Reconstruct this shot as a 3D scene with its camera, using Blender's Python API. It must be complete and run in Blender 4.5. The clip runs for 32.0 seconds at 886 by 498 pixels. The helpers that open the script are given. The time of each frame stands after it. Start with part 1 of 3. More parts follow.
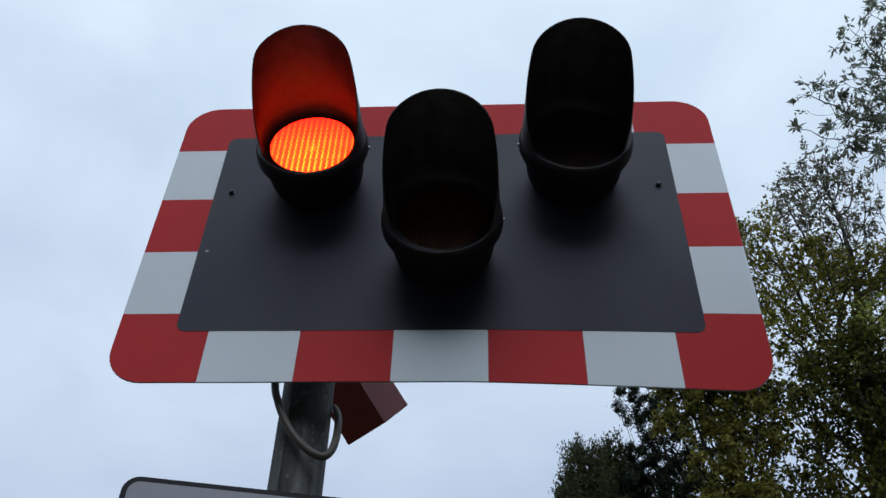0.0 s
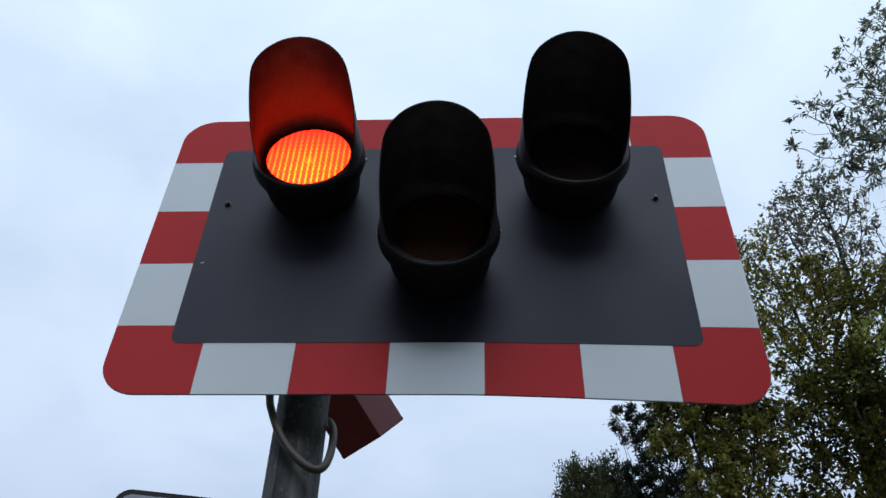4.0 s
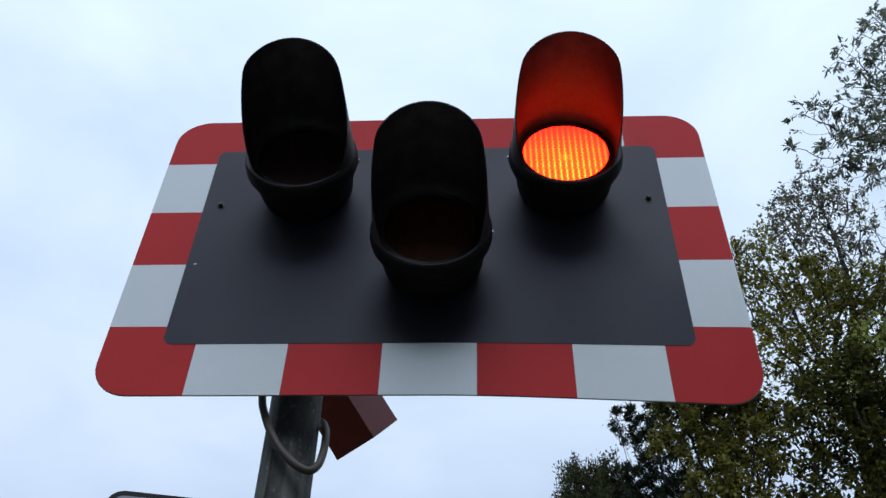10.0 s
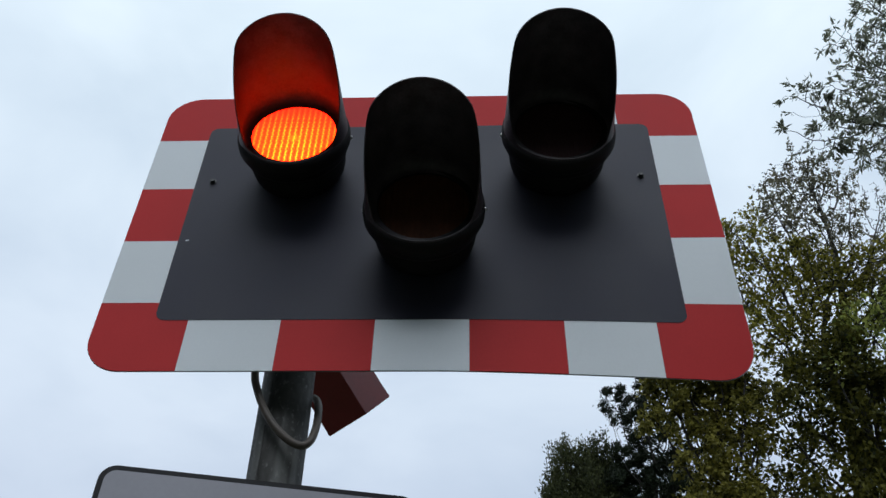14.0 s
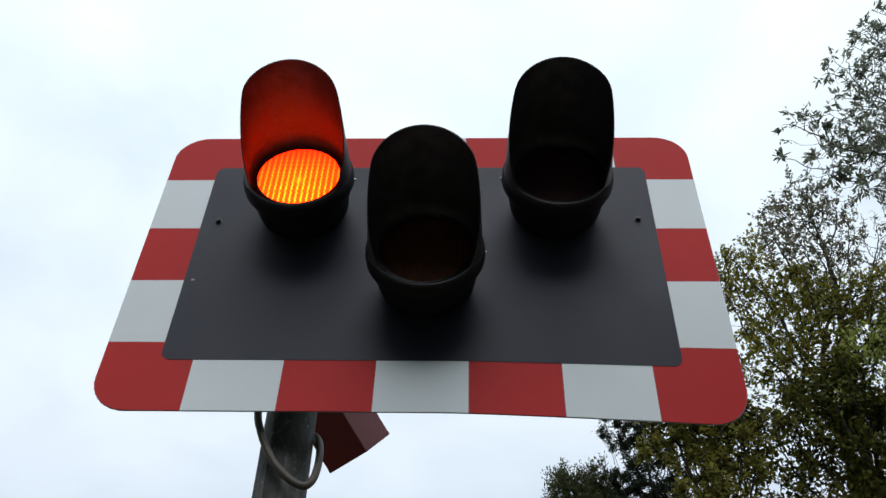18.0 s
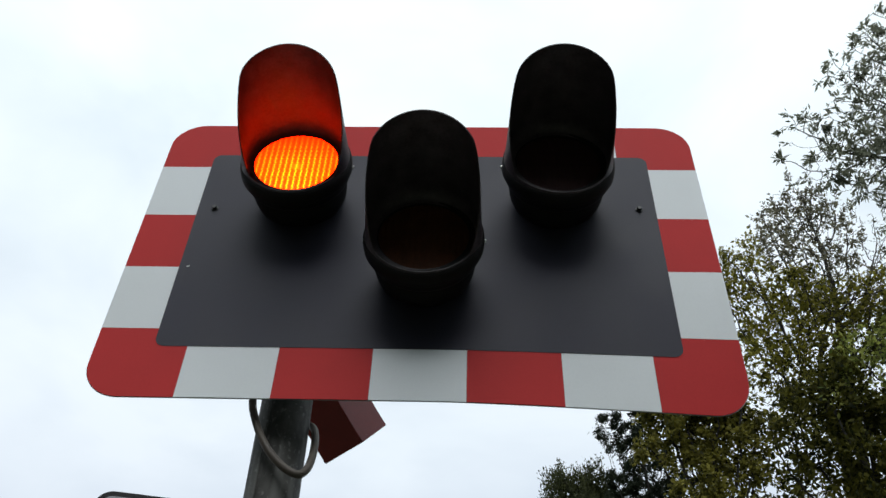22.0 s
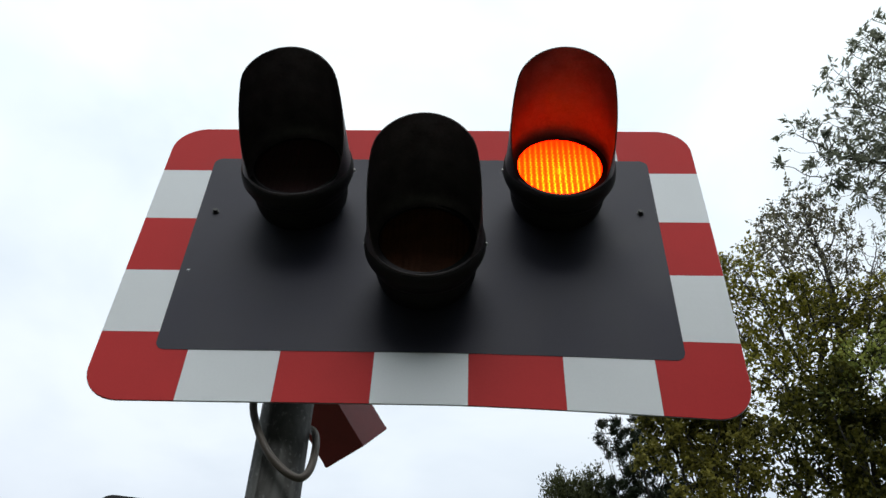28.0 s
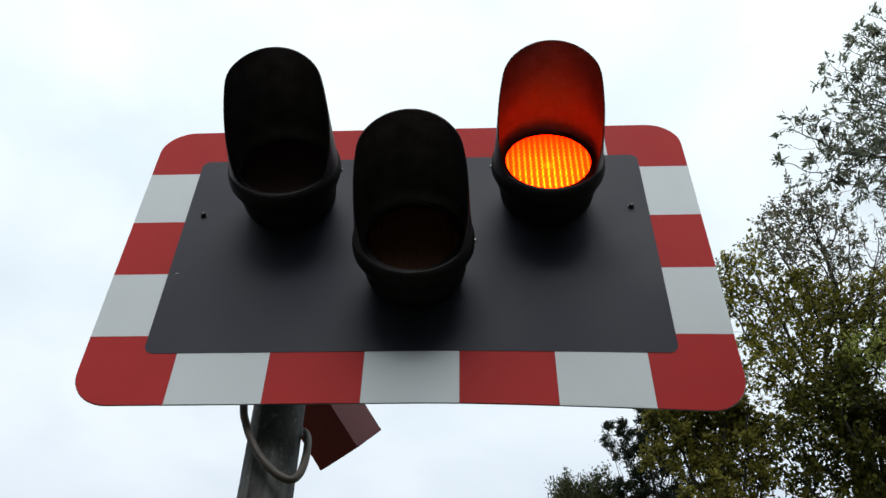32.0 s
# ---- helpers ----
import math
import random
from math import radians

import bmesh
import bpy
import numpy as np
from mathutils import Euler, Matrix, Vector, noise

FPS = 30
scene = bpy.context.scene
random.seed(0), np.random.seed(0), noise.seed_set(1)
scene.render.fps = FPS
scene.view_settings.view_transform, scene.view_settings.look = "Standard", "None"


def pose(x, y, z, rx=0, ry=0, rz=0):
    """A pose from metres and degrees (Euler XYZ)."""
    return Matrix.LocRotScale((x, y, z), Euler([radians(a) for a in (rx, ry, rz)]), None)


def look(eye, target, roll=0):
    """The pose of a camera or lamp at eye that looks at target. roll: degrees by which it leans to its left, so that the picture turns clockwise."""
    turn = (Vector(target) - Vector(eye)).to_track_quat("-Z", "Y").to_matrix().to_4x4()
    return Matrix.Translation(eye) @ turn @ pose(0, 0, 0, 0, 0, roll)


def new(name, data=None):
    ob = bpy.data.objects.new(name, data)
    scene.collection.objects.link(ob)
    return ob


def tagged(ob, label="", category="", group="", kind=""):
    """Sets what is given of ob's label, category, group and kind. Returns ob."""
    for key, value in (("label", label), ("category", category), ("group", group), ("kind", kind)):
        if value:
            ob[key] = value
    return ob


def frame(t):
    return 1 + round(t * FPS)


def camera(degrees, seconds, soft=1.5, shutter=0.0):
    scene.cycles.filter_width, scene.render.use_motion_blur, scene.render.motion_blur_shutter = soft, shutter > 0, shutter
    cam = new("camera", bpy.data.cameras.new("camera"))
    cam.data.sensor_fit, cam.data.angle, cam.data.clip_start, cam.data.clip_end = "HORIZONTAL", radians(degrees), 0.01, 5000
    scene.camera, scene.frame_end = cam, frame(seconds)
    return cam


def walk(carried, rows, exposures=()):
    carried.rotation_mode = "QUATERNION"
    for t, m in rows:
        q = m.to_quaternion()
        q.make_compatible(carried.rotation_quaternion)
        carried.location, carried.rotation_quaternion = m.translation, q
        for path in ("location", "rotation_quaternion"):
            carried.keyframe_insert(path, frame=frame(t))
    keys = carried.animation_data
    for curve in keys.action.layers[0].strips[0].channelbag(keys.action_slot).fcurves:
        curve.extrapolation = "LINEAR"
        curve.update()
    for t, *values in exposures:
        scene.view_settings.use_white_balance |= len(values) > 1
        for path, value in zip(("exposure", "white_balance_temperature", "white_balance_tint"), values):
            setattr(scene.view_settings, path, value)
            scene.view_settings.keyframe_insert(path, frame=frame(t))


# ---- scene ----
cam = camera(52.6, 32.0)
PATH = [
    (0, (0.1, -1.517, 1.569), (0.003, -0.057, 2.933), 2.0),
    (0.5, (0.104, -1.522, 1.567), (0.005, -0.069, 2.938), 1.4),
    (1, (0.1, -1.522, 1.567), (-0.002, -0.076, 2.944), 1.8),
    (1.5, (0.091, -1.523, 1.566), (-0.007, -0.091, 2.959), 1.6),
    (2, (0.09, -1.516, 1.568), (-0.007, -0.079, 2.956), 2.6),
    (2.5, (0.093, -1.514, 1.568), (0.0, -0.08, 2.959), 2.7),
    (3, (0.097, -1.514, 1.567), (0.006, -0.08, 2.959), 2.5),
    (3.5, (0.099, -1.508, 1.566), (0.009, -0.075, 2.959), 2.2),
    (5.5, (0.104, -1.496, 1.566), (0.014, -0.063, 2.959), 2.0),
    (6, (0.105, -1.49, 1.567), (0.017, -0.059, 2.962), 1.9),
    (6.5, (0.105, -1.484, 1.566), (0.022, -0.058, 2.966), 1.4),
    (7, (0.106, -1.487, 1.563), (0.023, -0.06, 2.962), 1.5),
    (7.5, (0.11, -1.49, 1.566), (0.024, -0.062, 2.964), 1.7),
    (8, (0.112, -1.493, 1.566), (0.025, -0.063, 2.961), 1.9),
    (8.5, (0.112, -1.492, 1.563), (0.028, -0.065, 2.961), 1.8),
    (9, (0.115, -1.493, 1.566), (0.028, -0.065, 2.963), 1.9),
    (9.5, (0.114, -1.497, 1.564), (0.031, -0.068, 2.961), 1.6),
    (10, (0.116, -1.501, 1.565), (0.027, -0.07, 2.96), 1.9),
    (10.5, (0.116, -1.506, 1.565), (0.028, -0.073, 2.958), 2.2),
    (11, (0.117, -1.508, 1.564), (0.03, -0.075, 2.956), 2.2),
    (11.5, (0.116, -1.506, 1.563), (0.033, -0.074, 2.957), 1.6),
    (12, (0.116, -1.501, 1.561), (0.032, -0.07, 2.956), 1.7),
    (12.5, (0.112, -1.5, 1.56), (0.03, -0.064, 2.95), 1.6),
    (13, (0.111, -1.499, 1.564), (0.033, -0.058, 2.949), 1.7),
    (13.5, (0.111, -1.5, 1.56), (0.041, -0.049, 2.935), 1.2),
    (14, (0.113, -1.495, 1.557), (0.043, -0.035, 2.922), 1.5),
    (14.5, (0.115, -1.497, 1.557), (0.042, -0.043, 2.929), 1.3),
    (16.5, (0.11, -1.555, 1.563), (0.039, -0.117, 2.95), 1.7),
    (17, (0.11, -1.56, 1.562), (0.043, -0.126, 2.955), 2.1),
    (17.5, (0.11, -1.56, 1.563), (0.042, -0.13, 2.959), 2.4),
    (18, (0.112, -1.557, 1.56), (0.043, -0.132, 2.961), 2.0),
    (18.5, (0.118, -1.558, 1.561), (0.046, -0.133, 2.963), 2.0),
    (19, (0.118, -1.556, 1.562), (0.046, -0.134, 2.967), 1.4),
    (19.5, (0.115, -1.542, 1.556), (0.039, -0.121, 2.961), 1.4),
    (20, (0.108, -1.534, 1.557), (0.037, -0.113, 2.962), 1.4),
    (20.5, (0.101, -1.526, 1.556), (0.033, -0.103, 2.96), 1.7),
    (21, (0.102, -1.523, 1.556), (0.034, -0.1, 2.96), 2.1),
    (21.5, (0.105, -1.522, 1.555), (0.037, -0.096, 2.956), 2.3),
    (22, (0.11, -1.518, 1.558), (0.045, -0.094, 2.96), 2.4),
    (22.5, (0.11, -1.522, 1.558), (0.044, -0.097, 2.959), 2.8),
    (23, (0.106, -1.529, 1.554), (0.046, -0.103, 2.955), 2.5),
    (23.5, (0.108, -1.525, 1.557), (0.047, -0.102, 2.96), 2.4),
    (24, (0.111, -1.525, 1.555), (0.047, -0.1, 2.957), 2.6),
    (24.5, (0.112, -1.524, 1.556), (0.046, -0.1, 2.959), 2.9),
    (25, (0.108, -1.523, 1.557), (0.042, -0.099, 2.96), 3.0),
    (25.5, (0.106, -1.52, 1.557), (0.042, -0.097, 2.961), 2.9),
    (27.5, (0.108, -1.51, 1.557), (0.045, -0.094, 2.967), 2.6),
    (28, (0.106, -1.512, 1.557), (0.042, -0.096, 2.968), 2.4),
    (28.5, (0.11, -1.511, 1.558), (0.049, -0.095, 2.97), 2.5),
    (29, (0.115, -1.51, 1.557), (0.053, -0.095, 2.969), 2.2),
    (29.5, (0.121, -1.502, 1.555), (0.057, -0.089, 2.97), 2.4),
    (30, (0.131, -1.493, 1.556), (0.065, -0.083, 2.972), 2.1),
    (30.5, (0.137, -1.489, 1.558), (0.068, -0.082, 2.977), 2.0),
    (31, (0.138, -1.489, 1.557), (0.063, -0.083, 2.977), 2.0),
    (31.5, (0.136, -1.49, 1.556), (0.063, -0.085, 2.977), 1.4),
    (32, (0.136, -1.487, 1.554), (0.066, -0.081, 2.974), 1.2),
]
walk(cam, [(t, look(eye, target, roll)) for t, eye, target, roll in PATH],
     exposures=[(0, -0.42, 5650, 7), (1.5, -0.33, 5600, 7), (3, -0.31, 5580, 7), (6, -0.28, 5490, 7), (8.5, -0.25, 5460, 7), (11, -0.22, 5640, 7), (13, -0.22, 5800, 6),
                (14, -0.28, 5900, 6), (16.5, -0.07, 6080, 5), (20, -0.02, 6320, 5), (28, 0.02, 6400, 6), (32, -0.02, 6370, 5)])


# ---- world and light: overcast daylight, cloud cover brightest overhead ----
SUN_DIR = Vector((0.03, -0.66, 0.75)).normalized()
world = bpy.data.worlds.new("overcast_sky")
scene.world = world
world.use_nodes = True
wn, wl = world.node_tree.nodes, world.node_tree.links
wn.clear()
w_out = wn.new("ShaderNodeOutputWorld")
w_bg = wn.new("ShaderNodeBackground")
w_sky = wn.new("ShaderNodeTexSky")
w_sky.sky_type = "NISHITA"
w_sky.sun_disc = False
w_sky.sun_elevation = math.asin(SUN_DIR.z)
w_sky.sun_rotation = math.atan2(SUN_DIR.x, SUN_DIR.y)
w_dim = wn.new("ShaderNodeVectorMath")
w_dim.operation = "SCALE"
w_dim.inputs["Scale"].default_value = 0.1
w_tc = wn.new("ShaderNodeTexCoord")
w_map = wn.new("ShaderNodeMapping")
w_map.inputs["Scale"].default_value = (1.0, 1.0, 1.7)
w_map.inputs["Location"].default_value = (1.35, 0.7, 2.1)
w_no = wn.new("ShaderNodeTexNoise")
w_no.inputs["Scale"].default_value = 2.9
w_no.inputs["Detail"].default_value = 5.0
w_no.inputs["Roughness"].default_value = 0.5
w_no.inputs["Distortion"].default_value = 0.4
w_ramp = wn.new("ShaderNodeValToRGB")
w_ramp.color_ramp.elements[0].position = 0.30
w_ramp.color_ramp.elements[0].color = (0.85, 0.915, 0.985, 1)
w_ramp.color_ramp.elements[1].position = 0.68
w_ramp.color_ramp.elements[1].color = (1.12, 1.16, 1.18, 1)
w_mix = wn.new("ShaderNodeMix")
w_mix.data_type = "RGBA"
w_mix.inputs["Factor"].default_value = 0.9
wl.new(w_sky.outputs["Color"], w_dim.inputs[0])
wl.new(w_tc.outputs["Generated"], w_map.inputs["Vector"])
wl.new(w_map.outputs["Vector"], w_no.inputs["Vector"])
wl.new(w_no.outputs["Fac"], w_ramp.inputs["Fac"])
wl.new(w_dim.outputs["Vector"], w_mix.inputs["A"])
wl.new(w_ramp.outputs["Color"], w_mix.inputs["B"])
w_sep = wn.new("ShaderNodeSeparateXYZ")
w_high = wn.new("ShaderNodeMapRange")
w_high.inputs["To Min"].default_value = 0.58
w_high.inputs["To Max"].default_value = 1.33
w_cover = wn.new("ShaderNodeVectorMath")
w_cover.operation = "SCALE"
wl.new(w_tc.outputs["Generated"], w_sep.inputs[0])
wl.new(w_sep.outputs["Z"], w_high.inputs["Value"])
wl.new(w_mix.outputs["Result"], w_cover.inputs[0])
wl.new(w_high.outputs["Result"], w_cover.inputs["Scale"])
w_tone = wn.new("ShaderNodeValToRGB")
w_tone.color_ramp.elements[0].position, w_tone.color_ramp.elements[1].position = 0.42, 0.88
w_tone.color_ramp.elements[0].color = (0.965, 0.975, 1.05, 1)
w_tone.color_ramp.elements[1].color = (1.0, 1.01, 0.985, 1)
w_tint = wn.new("ShaderNodeVectorMath")
w_tint.operation = "MULTIPLY"
wl.new(w_sep.outputs["Z"], w_tone.inputs["Fac"])
wl.new(w_cover.outputs["Vector"], w_tint.inputs[0])
wl.new(w_tone.outputs["Color"], w_tint.inputs[1])
wl.new(w_tint.outputs["Vector"], w_bg.inputs["Color"])
w_bg.inputs["Strength"].default_value = 0.95
wl.new(w_bg.outputs["Background"], w_out.inputs["Surface"])

sun = new("sun", bpy.data.lights.new("sun", "SUN"))
sun.data.energy = 1.5
sun.data.angle = radians(38)
sun.data.color = (1.0, 0.985, 0.97)
sun.matrix_world = look(SUN_DIR * 50, (0, 0, 0))


# ---- materials ----
def material(name, base, rough=0.5, metal=0.0, vary=0.15, scale=8.0, fine=90.0, bump=0.0, spec=0.5,
             tint=None, stretch=(1, 1, 1), rough_vary=0.1):
    """A worn surface: broad stains, fine grain, a little relief."""
    m = bpy.data.materials.new(name)
    m.use_nodes = True
    n, l = m.node_tree.nodes, m.node_tree.links
    p = n["Principled BSDF"]
    tc = n.new("ShaderNodeTexCoord")
    mp = n.new("ShaderNodeMapping")
    mp.inputs["Scale"].default_value = stretch
    l.new(tc.outputs["Object"], mp.inputs["Vector"])
    a, b = n.new("ShaderNodeTexNoise"), n.new("ShaderNodeTexNoise")
    for node, s in ((a, scale), (b, fine)):
        node.inputs["Scale"].default_value = s
        node.inputs["Detail"].default_value = 5.0
        l.new(mp.outputs["Vector"], node.inputs["Vector"])
    mix = n.new("ShaderNodeMix")
    mix.data_type = "FLOAT"
    mix.inputs[0].default_value = 0.35
    l.new(a.outputs["Fac"], mix.inputs[2])
    l.new(b.outputs["Fac"], mix.inputs[3])
    ramp = n.new("ShaderNodeValToRGB")
    dark = tint or tuple(c * (1 - vary * 2) for c in base)
    ramp.color_ramp.elements[0].position, ramp.color_ramp.elements[1].position = 0.3, 0.65
    ramp.color_ramp.elements[0].color = (*dark, 1)
    ramp.color_ramp.elements[1].color = (*base, 1)
    l.new(mix.outputs[0], ramp.inputs["Fac"])
    l.new(ramp.outputs["Color"], p.inputs["Base Color"])
    rr = n.new("ShaderNodeMapRange")
    rr.inputs["To Min"].default_value = max(0.05, rough - rough_vary)
    rr.inputs["To Max"].default_value = min(1.0, rough + rough_vary)
    l.new(a.outputs["Fac"], rr.inputs["Value"])
    l.new(rr.outputs["Result"], p.inputs["Roughness"])
    p.inputs["Metallic"].default_value = metal
    p.inputs["Specular IOR Level"].default_value = spec
    if bump:
        bp = n.new("ShaderNodeBump")
        bp.inputs["Strength"].default_value = bump
        bp.inputs["Distance"].default_value = 0.002
        l.new(b.outputs["Fac"], bp.inputs["Height"])
        l.new(bp.outputs["Normal"], p.inputs["Normal"])
    return m


def leaf_material(name, dark, light, lets_by=0.35):
    """Leaves that differ one from the next and let some light through."""
    m = bpy.data.materials.new(name)
    m.use_nodes = True
    n, l = m.node_tree.nodes, m.node_tree.links
    p, out = n["Principled BSDF"], n["Material Output"]
    geo = n.new("ShaderNodeNewGeometry")
    tc = n.new("ShaderNodeTexCoord")
    no = n.new("ShaderNodeTexNoise")
    no.inputs["Scale"].default_value = 0.55
    no.inputs["Detail"].default_value = 3.0
    l.new(tc.outputs["Object"], no.inputs["Vector"])
    mix = n.new("ShaderNodeMix")
    mix.data_type = "FLOAT"
    mix.inputs[0].default_value = 0.5
    l.new(geo.outputs["Random Per Island"], mix.inputs[2])
    l.new(no.outputs["Fac"], mix.inputs[3])
    ramp = n.new("ShaderNodeValToRGB")
    ramp.color_ramp.elements[0].position, ramp.color_ramp.elements[1].position = 0.28, 0.74
    ramp.color_ramp.elements[0].color = (*dark, 1)
    ramp.color_ramp.elements[1].color = (*light, 1)
    l.new(mix.outputs[0], ramp.inputs["Fac"])
    l.new(ramp.outputs["Color"], p.inputs["Base Color"])
    p.inputs["Roughness"].default_value = 0.55
    p.inputs["Specular IOR Level"].default_value = 0.12
    tr = n.new("ShaderNodeBsdfTranslucent")
    l.new(ramp.outputs["Color"], tr.inputs["Color"])
    sh = n.new("ShaderNodeMixShader")
    sh.inputs["Fac"].default_value = lets_by
    l.new(p.outputs["BSDF"], sh.inputs[1])
    l.new(tr.outputs["BSDF"], sh.inputs[2])
    l.new(sh.outputs["Shader"], out.inputs["Surface"])
    return m


def lit_lens_material():
    """Red light array seen through a fluted lens: bright columns of dots, a hot spot in the middle."""
    m = bpy.data.materials.new("lit_red_lens")
    m.use_nodes = True
    n, l = m.node_tree.nodes, m.node_tree.links
    p = n["Principled BSDF"]
    p.inputs["Base Color"].default_value = (0.25, 0.02, 0.01, 1)
    p.inputs["Roughness"].default_value = 0.3
    tc = n.new("ShaderNodeTexCoord")
    sep = n.new("ShaderNodeSeparateXYZ")
    l.new(tc.outputs["Object"], sep.inputs[0])

    def calc(op, a, b=None, c=None):
        node = n.new("ShaderNodeMath")
        node.operation = op
        for i, v in enumerate((a, b, c)):
            if v is None:
                continue
            if isinstance(v, (int, float)):
                node.inputs[i].default_value = v
            else:
                l.new(v, node.inputs[i])
        return node.outputs[0]

    across = n.new("ShaderNodeAttribute")
    across.attribute_name = "lens_x"
    x, z = across.outputs["Fac"], sep.outputs["Z"]
    rope = calc("MULTIPLY_ADD", calc("COSINE", calc("MULTIPLY", z, 2 * math.pi / 0.0150)), 0.0008, x)
    cols = calc("MULTIPLY_ADD", calc("COSINE", calc("MULTIPLY", rope, 2 * math.pi / RIB)), 0.5, 0.5)
    cols = calc("POWER", cols, 5.0)
    wob = n.new("ShaderNodeTexNoise")
    wob.inputs["Scale"].default_value = 45.0
    l.new(tc.outputs["Object"], wob.inputs["Vector"])
    z = calc("MULTIPLY_ADD", wob.outputs["Fac"], 0.010, z)
    dots = calc("MULTIPLY_ADD", calc("COSINE", calc("MULTIPLY", z, 2 * math.pi / 0.0075)), 0.5, 0.5)
    r2 = calc("ADD", calc("MULTIPLY", x, x), calc("MULTIPLY", z, z))
    spot = calc("POWER", 2.718, calc("MULTIPLY", r2, -9000.0))
    no = n.new("ShaderNodeTexNoise")
    no.inputs["Scale"].default_value = 230.0
    l.new(tc.outputs["Object"], no.inputs["Vector"])
    grain = calc("MULTIPLY_ADD", no.outputs["Fac"], 3.2, -0.7)
    edge = calc("SUBTRACT", 1.0, calc("MULTIPLY", r2, 58.0))
    level = calc("MULTIPLY_ADD", cols, calc("MULTIPLY_ADD", dots, 0.62, 0.40), calc("MULTIPLY_ADD", dots, 0.09, 0.05))
    level = calc("MULTIPLY", level, calc("MULTIPLY_ADD", z, -7.5, 1.0))
    level = calc("MULTIPLY", calc("MULTIPLY", level, grain), edge)
    level = calc("MULTIPLY_ADD", spot, 0.22, level)
    comb = n.new("ShaderNodeCombineColor")
    comb.inputs[0].default_value = 1.0
    l.new(calc("MULTIPLY_ADD", level, 0.155, 0.005), comb.inputs[1])
    l.new(calc("MULTIPLY", level, 0.002), comb.inputs[2])
    l.new(comb.outputs[0], p.inputs["Emission Color"])
    p.inputs["Emission Strength"].default_value = LENS_GLOW
    return m


def post_material():
    """Weathered galvanised steel: crystal patches, pale runs down the pipe, dark and light specks."""
    m = material("galvanised_steel", (0.090, 0.088, 0.084), 0.65, metal=0.0, vary=0.3, scale=22, fine=95, bump=0.45, rough_vary=0.15, spec=0.2,
                 stretch=(1.0, 1.0, 0.55))
    n, l = m.node_tree.nodes, m.node_tree.links
    p = n["Principled BSDF"]
    was = p.inputs["Base Color"].links[0].from_socket
    tc = n.new("ShaderNodeTexCoord")

    def layer(kind, scale, stretch, low, high, tone, share):
        nonlocal was
        mp = n.new("ShaderNodeMapping")
        mp.inputs["Scale"].default_value = stretch
        l.new(tc.outputs["Object"], mp.inputs["Vector"])
        tex = n.new(kind)
        tex.inputs["Scale"].default_value = scale
        l.new(mp.outputs["Vector"], tex.inputs["Vector"])
        cut = n.new("ShaderNodeMapRange")
        cut.inputs["From Min"].default_value, cut.inputs["From Max"].default_value = low, high
        cut.inputs["To Max"].default_value = share
        l.new(tex.outputs[0], cut.inputs["Value"])
        mix = n.new("ShaderNodeMix")
        mix.data_type = "RGBA"
        mix.inputs["B"].default_value = (*tone, 1)
        l.new(cut.outputs["Result"], mix.inputs["Factor"])
        l.new(was, mix.inputs["A"])
        was = mix.outputs["Result"]

    layer("ShaderNodeTexNoise", 34.0, (1, 1, 0.12), 0.52, 0.72, (0.17, 0.17, 0.165), 0.7)
    layer("ShaderNodeTexNoise", 26.0, (1, 1, 0.35), 0.56, 0.74, (0.035, 0.034, 0.032), 0.8)
    layer("ShaderNodeTexNoise", 120.0, (1, 1, 0.7), 0.60, 0.72, (0.30, 0.30, 0.29), 0.35)
    layer("ShaderNodeTexVoronoi", 75.0, (1, 1, 0.6), 0.16, 0.04, (0.24, 0.24, 0.23), 0.35)
    l.new(was, p.inputs["Base Color"])
    return m


LENS_COLUMNS = 17
RIB = 2 * 0.1155 / LENS_COLUMNS
LENS_GLOW = 8.5
M_RED = material("red_reflective_sheet", (0.535, 0.046, 0.048), 0.6, vary=0.06, scale=5, fine=220, bump=0.02, spec=0.07)
M_WHITE = material("white_reflective_sheet", (0.78, 0.815, 0.850), 0.55, vary=0.03, scale=4, fine=200, bump=0.02, spec=0.25)
M_PANEL = material("matt_black_panel", (0.0285, 0.0276, 0.0455), 0.6, vary=0.12, scale=6, fine=260, bump=0.08, spec=0.3)
M_ALU = material("weathered_aluminium", (0.30, 0.31, 0.32), 0.5, metal=0.8, vary=0.12, scale=10, fine=150)
M_CASE = material("black_moulded_plastic", (0.0130, 0.0120, 0.0125), 0.62, spec=0.09, vary=0.15, scale=14, fine=240, bump=0.1)
M_HOOD = material("black_painted_hood", (0.064, 0.050, 0.060), 0.45, vary=0.36, scale=24, fine=160, bump=0.2, rough_vary=0.2, spec=0.3)
M_LIT = lit_lens_material()
M_DARKRED = material("unlit_red_lens", (0.057, 0.029, 0.031), 0.6, vary=0.2, scale=30, fine=200, spec=0.08)
M_AMBER = material("unlit_amber_lens", (0.086, 0.032, 0.017), 0.6, vary=0.2, scale=30, fine=200, spec=0.08)
M_GALV = post_material()
M_CABLE = material("grey_rubber_cable", (0.082, 0.064, 0.050), 0.6, vary=0.2, scale=20, fine=200, bump=0.1)
M_BOX = material("dark_red_paint", (0.25, 0.026, 0.027), 0.45, spec=0.3, vary=0.12, scale=12, fine=150, bump=0.05)
M_SIGN = material("grey_white_sign_face", (0.365, 0.36, 0.405), 0.5, spec=0.25, vary=0.05, scale=5, fine=150)
M_SIGNRIM = material("black_sign_border", (0.018, 0.017, 0.02), 0.55, spec=0.2, vary=0.1, scale=8, fine=150)
